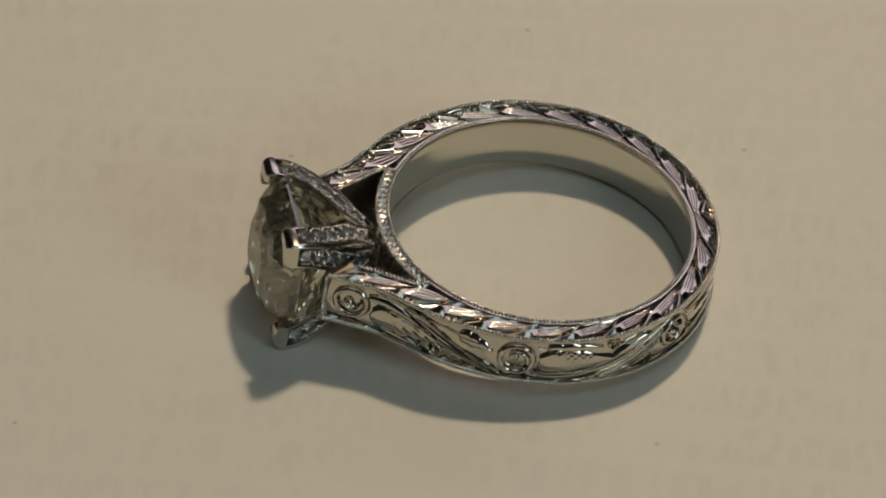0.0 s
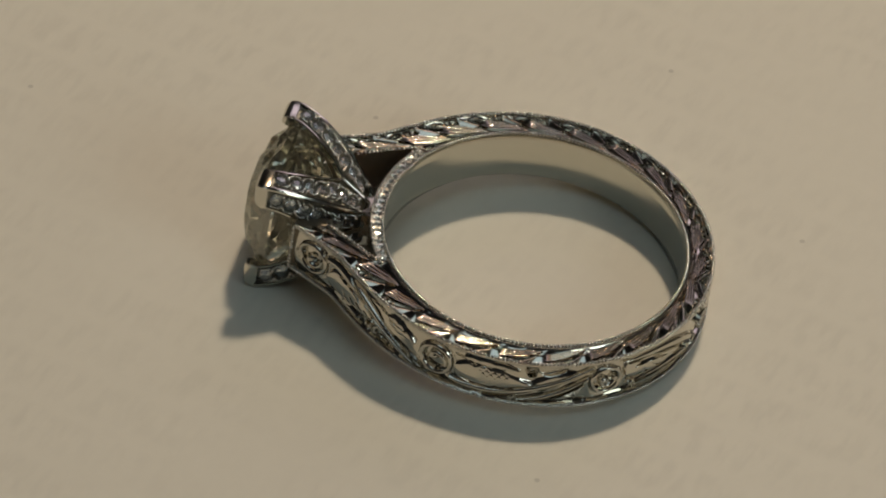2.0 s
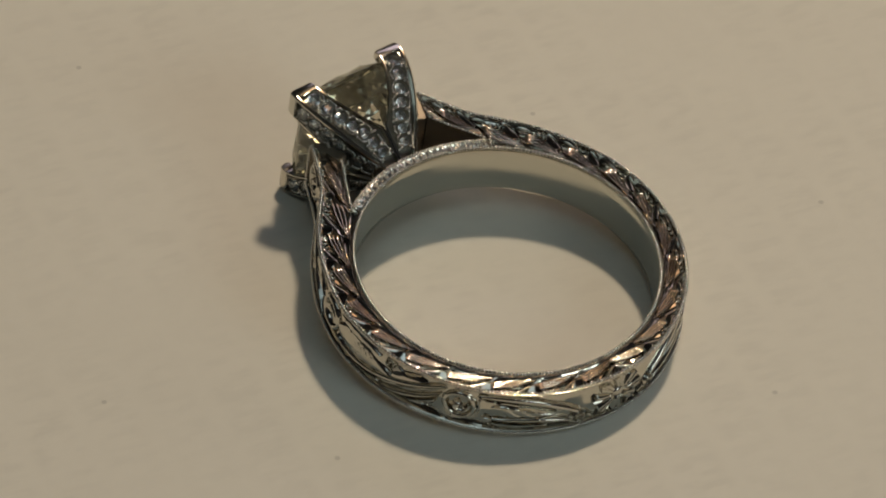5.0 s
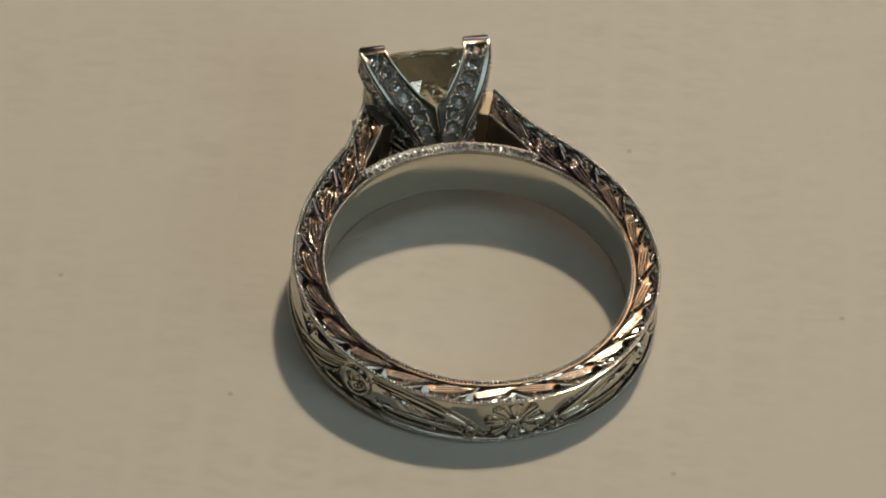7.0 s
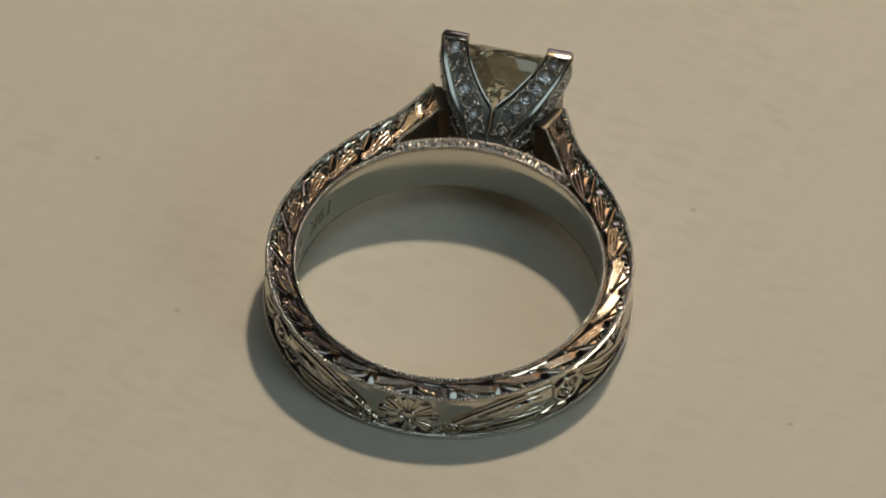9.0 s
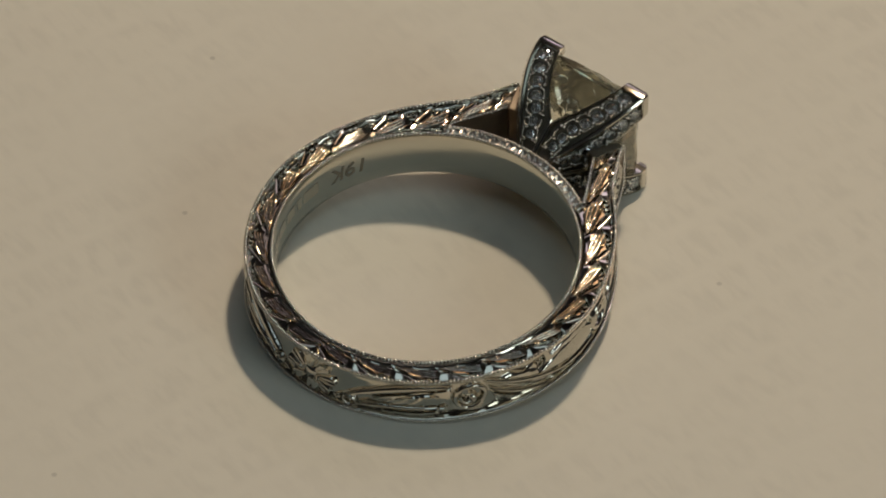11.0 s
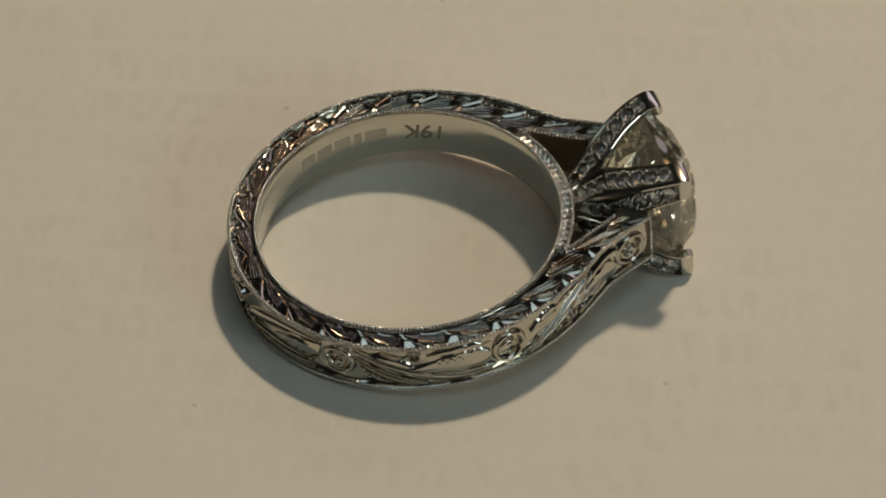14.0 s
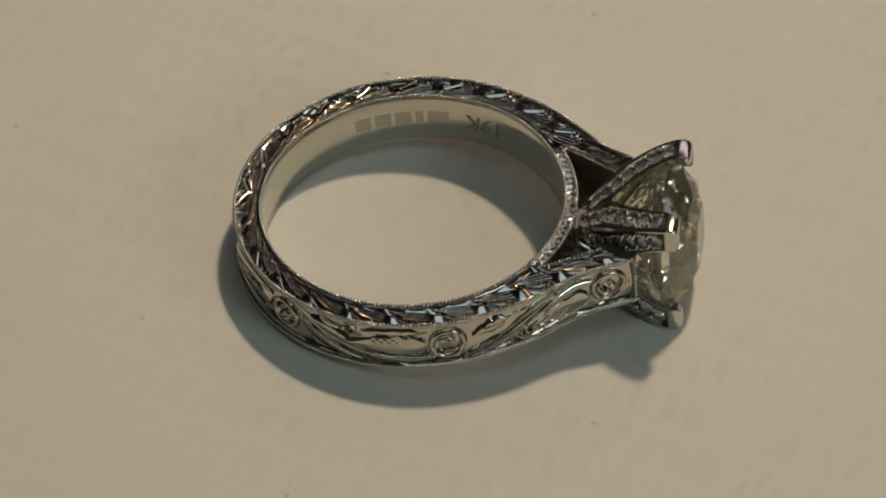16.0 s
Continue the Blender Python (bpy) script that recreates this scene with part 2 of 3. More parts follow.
def stroke(s, w, p0, p1, p2, p3):
    """Places along a curved line: share of its length, signed distance to its side."""
    pts = bezier(np.array(p0), np.array(p1), np.array(p2), np.array(p3), np.linspace(0, 1, 19))
    best, where, side = np.full(s.shape, 9.0), np.zeros(s.shape), np.ones(s.shape)
    box = (s > pts[:, 0].min() - 1.3) & (s < pts[:, 0].max() + 1.3)
    ss, ww = s[box], w[box]
    b, a, c = np.full(ss.shape, 9.0), np.zeros(ss.shape), np.zeros(ss.shape)
    for k in range(18):
        q, v = pts[k], pts[k + 1] - pts[k]
        f = np.clip(((ss - q[0]) * v[0] + (ww - q[1]) * v[1]) / (v @ v), 0, 1)
        dx, dy = ss - q[0] - v[0] * f, ww - q[1] - v[1] * f
        d = np.hypot(dx, dy)
        near = d < b
        b, a, c = np.where(near, d, b), np.where(near, (k + f) / 18, a), np.where(near, np.sign(v[0] * dy - v[1] * dx), c)
    best[box], where[box], side[box] = b, a, c
    return where, best * side


def acanthus(h, s, w, curve, wide, cuts, hatch=False, lobes=0.0, top=0.03):
    """A domed polished leaf on a curved line, with flutes that fan out to one side."""
    a, d = stroke(s, w, *curve)
    env = wide * np.sin(math.pi * np.clip(a, 0.0, 1) ** 0.62) ** 0.75 * (1 + lobes * np.abs(np.sin(a * 10.5))) + 0.02
    t = np.abs(d) / env
    body = top - 0.14 * t ** 2 - 0.10 * np.clip(t, 0, 1.6) ** 5 + 0.03 * d / wide
    if cuts:
        line = np.abs(((a * cuts - 1.5 * np.abs(t)) % 1.0) - 0.5)
        body = body - 0.075 * smoothstep(0.20, 0.04, line) * smoothstep(0.30, 0.42, a) * smoothstep(-0.15, 0.05, d / env) * smoothstep(1.0, 0.8, t)
    if hatch:
        cross = np.minimum(np.abs(((s * 2.2 + w * 2.4) % 1.0) - 0.5), np.abs(((s * 2.2 - w * 3.0) % 1.0) - 0.5))
        body = body - 0.035 * smoothstep(0.16, 0.03, cross) * smoothstep(0.35, 0.45, a) * smoothstep(0.80, 0.70, a) * smoothstep(0.75, 0.6, t)
    return np.where(t < 1.5, np.maximum(h, body), h)


def stem(h, s, w, curve, wide, top=0.02):
    """A long rounded stalk that thins out at both ends."""
    a, d = stroke(s, w, *curve)
    env = wide * (0.35 + 0.65 * np.sin(math.pi * a) ** 0.8)
    t = np.abs(d) / env
    cut = np.where((t > 1) & (np.abs(d) < env + 0.16), np.minimum(h, -0.25), h)
    return np.where(t <= 1, top - 0.10 * t ** 2, cut)


def gouge(h, s, w, curve, wide, deep=0.20):
    """A smooth tapering hollow cut."""
    a, d = stroke(s, w, *curve)
    env = wide * np.sin(math.pi * np.clip(a, 0, 1) ** 0.7) + 0.012
    return h - deep * np.sqrt(np.clip(1 - (d / env) ** 2, 0, 1))


def curl(h, s, w, cs, cw, size, hand):
    """A round scroll: a raised rim that winds in to a domed eye, with two dark hollows in it."""
    dx, dy = s - cs, (w - cw) * hand
    rho, al = np.hypot(dx, dy) / size, np.arctan2(dy, dx)
    turn = (al / (2 * math.pi)) % 1.0
    rim = np.maximum(ridge(rho - (0.87 - 0.05 * turn), 0.17), ridge(rho - (0.88 - 0.62 * turn), 0.15) * (turn > 0.45))
    eye = ridge(np.hypot(dx - 0.12 * size, dy + 0.08 * size) / size, 0.24) * 0.9
    inside = -0.33 + 0.37 * np.maximum(rim, eye)
    return np.where(rho < 1.02, inside, np.where(rho < 1.16, np.minimum(h, -0.20), h))


def scrolls(s, w):
    """Relief of the band's outer face: s in mm from the back, w in mm across (up positive)."""
    h = -0.19 + 0.035 * np.sin(1.7 * s + 2.0 * w) + 0.03 * np.sin(3.1 * s - 1.2 * w)
    # broad polished swells from which leaves and scrolls are cut
    for c, wide, cuts, hatch, lobes in (
            (((28.4, -0.35), (27.0, -0.55), (25.6, 0.15), (23.6, -0.35)), 0.80, 7, False, 0.18),
            (((28.6, 0.75), (27.4, 0.75), (26.0, 0.75), (24.4, 0.10)), 0.30, 0, False, 0.0),
            (((22.9, 0.95), (22.2, 0.55), (21.6, 0.65), (20.9, 0.25)), 0.42, 0, False, 0.35),
            (((18.3, 0.30), (17.2, -0.45), (15.8, 0.35), (13.6, -0.10)), 0.82, 0, True, 0.16),
            (((13.9, -0.35), (12.9, 0.25), (12.0, 0.65), (10.9, 0.95)), 0.50, 8, False, 0.10),
            (((12.8, -0.85), (12.0, -0.85), (11.3, -0.50), (10.8, 0.0)), 0.40, 6, False, 0.12),
            (((8.4, 0.15), (7.2, 0.85), (5.6, -0.10), (3.6, 0.10)), 0.85, 6, False, 0.16),
            (((7.6, -0.85), (6.4, -0.95), (5.2, -0.85), (4.4, -1.05)), 0.40, 0, False, 0.20),
            (((22.6, -1.05), (21.8, -1.15), (21.0, -0.75), (20.5, -0.95)), 0.34, 5, False, 0.0),
            (((17.6, -1.05), (16.4, -1.20), (15.2, -1.0), (14.4, -1.1)), 0.30, 0, False, 0.15),
            (((17.8, 1.10), (16.9, 0.95), (15.8, 1.15), (14.6, 0.95)), 0.30, 0, False, 0.35),
            (((27.6, -1.05), (26.8, -1.1), (25.9, -1.1), (25.2, -1.1)), 0.22, 0, False, 0.2)):
        h = acanthus(h, s, w, c, wide, cuts, hatch, lobes)
    for c, wide in ((((26.2, 0.98), (24.4, 0.60), (22.8, -0.75), (20.4, -1.20)), 0.17), (((24.0, -0.20), (23.0, -0.55), (22.2, -0.95), (20.8, -1.30)), 0.11),
                    (((18.6, -0.85), (16.8, -1.30), (14.6, -0.95), (10.4, 1.15)), 0.18), (((14.6, -1.25), (13.2, -1.05), (12.0, -0.55), (10.6, 0.45)), 0.12),
                    (((8.4, 1.05), (6.4, 1.10), (4.2, 0.95), (1.7, -1.05)), 0.20), (((8.0, -0.55), (6.2, -0.75), (4.2, -0.35), (2.6, -1.15)), 0.13)):
        h = stem(h, s, w, c, wide)
    for c, wide in ((((27.4, 0.22), (26.7, 0.55), (26.0, 0.45), (25.2, -0.05)), 0.17), (((28.2, 1.22), (26.6, 1.25), (24.6, 1.0), (21.6, 0.62)), 0.20),
                    (((17.9, -0.35), (17.0, -0.85), (16.0, -0.75), (14.8, -0.55)), 0.12), (((18.4, 0.95), (17.4, 0.75), (16.6, 0.95), (15.4, 0.70)), 0.10),
                    (((7.7, 0.45), (7.0, 0.75), (6.2, 0.5), (5.2, 0.15)), 0.14), (((13.6, 0.95), (13.0, 0.75), (12.6, 0.85), (11.8, 1.15)), 0.20),
                    (((7.8, -1.2), (6.8, -1.3), (5.8, -1.2), (4.8, -1.35)), 0.12), (((23.6, -1.2), (22.8, -1.1), (22.0, -1.25), (21.4, -1.35)), 0.12)):
        h = gouge(h, s, w, c, wide)
    for q in ((24.2, -0.82, 0.46, 1), (2.55, -0.85, 0.46, -1), (13.9, 0.92, 0.36, -1), (9.5, 0.05, 1.02, 1), (19.5, 0.0, 1.10, -1), (29.5, 0.05, 1.08, 1)):
        h = curl(h, s, w, *q)
    # flower at the back, its side petals drawn out
    rho, al = np.hypot(s / 1.25, w), np.arctan2(w, s / 1.25)
    petal = np.abs(np.cos(4 * al))
    on = rho < 1.25 + 0.15 * np.cos(8 * al)
    bloom = -0.24 + 0.27 * smoothstep(0.15, 0.75, petal) * smoothstep(0.30, 0.55, rho) - 0.10 * smoothstep(0.96, 1.0, petal) * (rho > 0.5)
    h = np.where(on, np.maximum(bloom, -0.22 + 0.26 * ridge(rho, 0.34)), h)
    return np.clip(h, -0.36, 0.06) - 0.07 * (w / 1.45) ** 2


def shank_mesh():
    inner, outer = half_outline()
    # both halves as one run from shoulder tip to shoulder tip
    inner = np.vstack([inner[:0:-1] * [-1, 1], inner])
    outer = np.vstack([outer[:0:-1] * [-1, 1], outer])
    n = len(inner)
    step = np.linalg.norm(np.diff(outer, axis=0), axis=1)
    s = np.concatenate([[0], np.cumsum(step)])
    s = s - s[n // 2]
    mid = (inner + outer) / 2
    tang = np.gradient(mid, axis=0)
    out_t = np.gradient(outer, axis=0)
    out_n = np.stack([-out_t[:, 1], out_t[:, 0]], 1)
    out_n /= np.linalg.norm(out_n, axis=1)[:, None]
    sign = np.sign((out_n * (outer - inner)).sum(1))
    out_n *= sign[:, None]
    a_s = np.abs(s)
    cols = []          # each column: (n, 3)

    def col(xy, z):
        zz = np.full(n, z) if np.isscalar(z) else z
        cols.append(np.column_stack([xy, zz]))

    wide = np.linalg.norm(outer - inner, axis=1)
    rim = 0.16
    thick = (outer - inner) / wide[:, None]
    # inner wall, bottom to top
    for z in np.linspace(-HALF, HALF, 5):
        col(inner, z)
    # top face: inner rim, engraved field, outer rim
    col(inner + thick * rim, HALF)
    NW = 60
    for k in range(NW):
        w = -1 + 2 * k / (NW - 1)
        f = rim + 0.02 + (wide - 2 * rim - 0.04) * (w + 1) / 2
        edge = min(1.0, (1 - abs(w)) / 0.12)
        col(inner + thick * f[:, None], HALF - 0.05 + wheat(a_s, np.full(n, w)) * (0.25 + 0.75 * edge))
    col(outer - thick * rim, HALF)
    col(outer, HALF)
    # outer face: rim, engraved field, rim
    col(outer + out_n * 0.02, HALF - 0.002)
    col(outer + out_n * 0.02, HALF - 0.12)
    NZ = 72
    top, bot = HALF - 0.15, -HALF + 0.15
    field = scrolls(*np.meshgrid(a_s, np.linspace(top, bot, NZ), indexing="ij"))
    for k in range(NZ):
        z = top + (bot - top) * k / (NZ - 1)
        edge = min(1.0, min(k, NZ - 1 - k) / 2.0)
        h = field[:, k] * edge
        col(outer + out_n * h[:, None], z)
    col(outer + out_n * 0.02, -HALF + 0.12)
    col(outer + out_n * 0.02, -HALF)
    for k in (0.66, 0.33):
        col(inner + (outer - inner) * k, -HALF)
    m = len(cols)
    verts = np.stack(cols, 1).reshape(-1, 3) * MM
    i, j = np.meshgrid(np.arange(n - 1), np.arange(m), indexing="ij")
    j2 = (j + 1) % m
    faces = np.stack([i * m + j, (i + 1) * m + j, (i + 1) * m + j2, i * m + j2], -1).reshape(-1, 4)
    faces = [tuple(f) for f in faces.tolist()]
    faces.append(tuple(range(m))[::-1])
    faces.append(tuple((n - 1) * m + k for k in range(m)))
    ob = mesh_object("shank", verts.tolist(), faces, GOLD_CUT, ring, "band with hand-cut leaves and scrolls")
    ob.data.materials.append(SHADED_CAST)
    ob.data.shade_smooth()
    # the inner wall, seen only in the openings, takes the shaded metal
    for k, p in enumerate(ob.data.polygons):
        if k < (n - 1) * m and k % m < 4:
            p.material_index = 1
    ob.data.set_sharp_from_angle(angle=radians(55))
    return inner, outer, s, thick, out_n


INNER, OUTER, ARC, THICK, OUT_N = shank_mesh()


def bead_strip(name, path, spacing, radius, parent, label="row of milgrain beads"):
    """Small half-sunk beads along a line, as one strip."""
    path = np.asarray(path)
    d = np.concatenate([[0], np.cumsum(np.linalg.norm(np.diff(path, axis=0), axis=1))])
    count = int(d[-1] / spacing)
    at = (np.arange(count) + 0.5) * d[-1] / count
    pts = np.stack([np.interp(at, d, path[:, k]) for k in range(3)], 1)
    base = bmesh.new()
    bmesh.ops.create_uvsphere(base, u_segments=7, v_segments=5, radius=radius)
    bv = np.array([v.co for v in base.verts])
    bf = [[v.index for v in f.verts] for f in base.faces]
    base.free()
    verts = (pts[:, None] + bv[None] * (1 + 0.10 * np.random.uniform(-1, 1, (count, 1, 1)))).reshape(-1, 3) * MM
    faces = [[k * len(bv) + q for q in f] for k in range(count) for f in bf]
    ob = mesh_object(name, verts.tolist(), faces, GOLD_BEAD, parent, label, smooth=True)
    return tagged(ob, kind="stuff")


def lift(xy, z):
    return np.column_stack([xy, np.full(len(xy), z)])


bead_strip("milgrain_edge", lift(OUTER - THICK * 0.09, HALF + 0.02), 0.215, 0.118, ring)
bead_strip("milgrain_edge", lift(OUTER + OUT_N * 0.01, -HALF + 0.09), 0.205, 0.108, ring)
for side in (1, -1):
    tip = INNER[(INNER[:, 0] * side > 0) & (np.hypot(INNER[:, 0], INNER[:, 1]) > 9.4) & (INNER[:, 1] > 0)]
    bead_strip("milgrain_edge", lift(tip, HALF + 0.0), 0.22, 0.10, ring)
    bead_strip("milgrain_edge", np.column_stack([np.full(12, side * 3.88), np.full(12, 13.12), np.linspace(-HALF + 0.1, HALF - 0.1, 12)]), 0.235, 0.12, ring)


def lining():
    """The smooth inside of the band, all the way round."""
    n = 420
    a = np.linspace(0, 2 * np.pi, n, endpoint=False)
    d = np.stack([np.sin(a), np.cos(a)], 1)
    prof = [(R_IN + 0.05, -HALF), (R_IN, -HALF + 0.06), (R_IN, -0.8), (R_IN, 0), (R_IN, 0.8), (R_IN, HALF - 0.06), (R_IN + 0.05, HALF), (R_BED + 0.02, HALF), (R_BED + 0.02, -HALF)]
    m = len(prof)
    verts = np.stack([np.column_stack([d * r, np.full(n, z)]) for r, z in prof], 1).reshape(-1, 3) * MM
    faces = [(i * m + j, ((i + 1) % n) * m + j, ((i + 1) % n) * m + (j + 1) % m, i * m + (j + 1) % m) for i in range(n) for j in range(m)]
    ob = mesh_object("lining", verts.tolist(), faces, GOLD_INNER, ring, "smooth polished inside of the band", smooth=True)
    ob.data.set_sharp_from_angle(angle=radians(40))
    round_path = np.vstack([d, d[:1]]) * (R_IN + 0.09)
    bead_strip("milgrain_edge", np.column_stack([round_path, np.full(n + 1, HALF + 0.02)]), 0.212, 0.115, ring)


lining()


def bridge():
    """The arc that closes the finger hole under the head."""
    n = 160
    a = np.radians(np.linspace(-33.0, 33.0, n))
    d = np.stack([np.sin(a), np.cos(a)], 1)
    ro = 9.40
    prof = [(R_BED, -HALF), (R_BED, -0.8), (R_BED, 0), (R_BED, 0.8), (R_BED, HALF), (R_BED + 0.05, HALF)]
    NB = 8
    for k in range(NB):
        prof.append((R_BED + 0.06 + (ro - R_BED - 0.20) * k / (NB - 1), None))
    prof += [(ro - 0.14, HALF), (ro, HALF), (ro, -HALF)]
    cols = []
    for k, (r, z) in enumerate(prof):
        if z is None:
            w = -1 + 2 * (k - 6) / (NB - 1)
            s = a * 8.9
            # a row of small bright pits
            zz = HALF - 0.05 - 0.16 * np.abs(np.sin(math.pi * s / 0.46)) ** 2 * (1 - w * w) - 0.04 * (np.sin(math.pi * s / 0.46 + 2 * w) > 0.6)
        else:
            zz = np.full(n, z)
        cols.append(np.column_stack([d * r, zz]))
    m = len(cols)
    verts = np.stack(cols, 1).reshape(-1, 3) * MM
    faces = []
    for i in range(n - 1):
        for j in range(m):
            faces.append((i * m + j, i * m + (j + 1) % m, (i + 1) * m + (j + 1) % m, (i + 1) * m + j)[::-1])
    faces += [tuple(range(m)), tuple((n - 1) * m + k for k in range(m))[::-1]]
    mesh_object("bridge", verts.tolist(), faces, GOLD_BEAD, ring, "narrow arched bridge with a beaded edge")
    bead_strip("milgrain_edge", np.column_stack([d * (ro - 0.08), np.full(n, HALF)]), 0.22, 0.10, ring)


bridge()

# ---- head: a square basket that widens to the stone, cut open between its four corners
HY = np.array([9.2, 10.1, 10.8, 11.5, 12.3, 13.2, 14.0, 14.9, 15.3])
HS = np.array([0.75, 1.40, 1.95, 2.45, 2.90, 3.32, 3.60, 3.80, 3.83])
FW_Y = np.array([9.2, 11.35, 12.2, 13.2, 14.2, 15.4])
FW_W = np.array([3.0, 2.40, 2.05, 1.80, 1.62, 1.52])


def half_size(y):
    return smooth_interp(np.asarray(y, float), HY, HS)


def flange_width(y):
    return np.minimum(np.interp(y, FW_Y, FW_W), half_size(y) - 0.015)


def face_point(y, x, out, quarter):
    """A point of the basket's face number quarter (0: up, 1: to +x, 2: down, 3: to -x); x runs across the face."""
    s = float(half_size(y)) + out
    a, b = [(x, s), (s, -x), (-x, -s), (-s, x)][quarter]
    return (a * MM, y * MM, b * MM)


def prong(quarter):
    """The corner between face quarter and the next: an L of two flanges with raised rims and a claw at its end."""
    bm = bmesh.new()
    ys = np.concatenate([np.linspace(9.6, 14.95, 30)])
    thick = 0.42
    for side in (0, 1):
        q = quarter if side == 0 else (quarter + 1) % 4
        sg = 1 if side == 0 else -1        # on its first face the corner lies at +x, on the second at -x
        rows = []
        for y in ys:
            s, w = float(half_size(y)), float(flange_width(y))
            xo, xi = sg * s, sg * (s - w)
            r = 0.17 * sg
            prof = [(xi, -thick), (xi, 0.0), (xi + r * 0.25, 0.05), (xi + r * 0.75, 0.05), (xi + r * 0.95, -0.30), (xo - r * 0.95, -0.30), (xo - r * 0.85, 0.05), (xo - r * 0.25, 0.05), (xo + 0.01 * sg, 0.0), (xo - sg * thick, -thick)]
            rows.append([bm.verts.new(face_point(y, px, po, q)) for px, po in prof])
        for a, b in zip(rows, rows[1:]):
            for k in range(len(a)):
                k2 = (k + 1) % len(a)
                f = bm.faces.new((a[k], a[k2], b[k2], b[k]))
                # the recessed channel between the rims takes the shaded metal
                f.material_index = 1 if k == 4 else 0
        bm.faces.new(rows[0])
        bm.faces.new(rows[-1][::-1])
    ob = part("prong", bm, GOLD, ring, "corner prong set with a row of small diamonds")
    ob.data.materials.append(SHADED_CHANNEL)
    return ob


def claw(quarter):
    bm = bmesh.new()
    y0, y1 = 14.85, 15.64
    s = float(half_size(14.9))
    W = 1.52
    # an L in the plane across the head, swept outward and drawn in over the stone
    def ring_of(y, grow, inset):
        a = s + grow
        i = s - W + inset
        t = s - 0.62
        pts = [(i, a), (a - 0.12, a), (a - 0.03, a - 0.03), (a, a - 0.12), (a, i), (t, i), (t, t), (i, t)]
        out = []
        for x, z in pts:
            px, pz = [(x, z), (z, -x), (-x, -z), (-z, x)][quarter]
            out.append(bm.verts.new((px * MM, y * MM, pz * MM)))
        return out
    loops = [ring_of(y0, 0.04, 0.0), ring_of(y0 + 0.30, 0.06, 0.0), ring_of(y1 - 0.26, 0.02, 0.0), ring_of(y1 - 0.12, -0.06, 0.04),
             ring_of(y1 - 0.03, -0.17, 0.12), ring_of(y1 + 0.02, -0.30, 0.22)]
    for a, b in zip(loops, loops[1:]):
        for k in range(8):
            bm.faces.new((a[k], a[(k + 1) % 8], b[(k + 1) % 8], b[k]))
    for lp in (loops[0], loops[-1]):
        bm.faces.new((lp[0], lp[1], lp[2], lp[6], lp[7]))
        bm.faces.new((lp[2], lp[3], lp[4], lp[5], lp[6]))
    bmesh.ops.recalc_face_normals(bm, faces=bm.faces)
    sharp = [e for e in bm.edges if len(e.link_faces) == 2 and e.calc_face_angle() > radians(25)]
    bmesh.ops.bevel(bm, geom=sharp, offset=0.06 * MM, segments=3, affect="EDGES", clamp_overlap=True)
    return bm


def chip_mesh():
    """A small round brilliant, its table up along z, radius 1."""
    bm = bmesh.new()
    n = 8
    rings = []
    for r, z, tw in ((0.50, 0.36, 0.0), (0.80, 0.24, 0.5), (1.0, 0.0, 0.0)):
        rings.append([bm.verts.new((r * math.cos(2 * math.pi * (k + tw) / n), r * math.sin(2 * math.pi * (k + tw) / n), z)) for k in range(n)])
    tip = bm.verts.new((0, 0, -0.55))
    bm.faces.new(rings[0])
    for k in range(n):
        a, b, c = rings
        bm.faces.new((a[k], b[k], a[(k + 1) % n]))
        bm.faces.new((b[k], b[(k + 1) % n], a[(k + 1) % n]))
        bm.faces.new((b[k], c[k], c[(k + 1) % n]))
        bm.faces.new((b[k], c[(k + 1) % n], b[(k + 1) % n]))
        bm.faces.new((c[k], tip, c[(k + 1) % n]))
    bmesh.ops.recalc_face_normals(bm, faces=bm.faces)
    me = bpy.data.meshes.new("small_diamond")
    bm.to_mesh(me)
    bm.free()
    me.materials.append(CHIP)
    return me


CHIP_MESH = chip_mesh()


def face_frame(y, x, quarter):
    p = Vector(face_point(y, x, 0.0, quarter))
    py = Vector(face_point(y + 0.05, x, 0.0, quarter)) - Vector(face_point(y - 0.05, x, 0.0, quarter))
    px = Vector(face_point(y, x + 0.05, 0.0, quarter)) - Vector(face_point(y, x - 0.05, 0.0, quarter))
    px.normalize()
    py.normalize()
    nz = px.cross(py)
    want = Vector(face_point(y, x, 1.0, quarter)) - p
    if nz.dot(want) < 0:
        nz, px = -nz, -px
    return p, px, py, nz


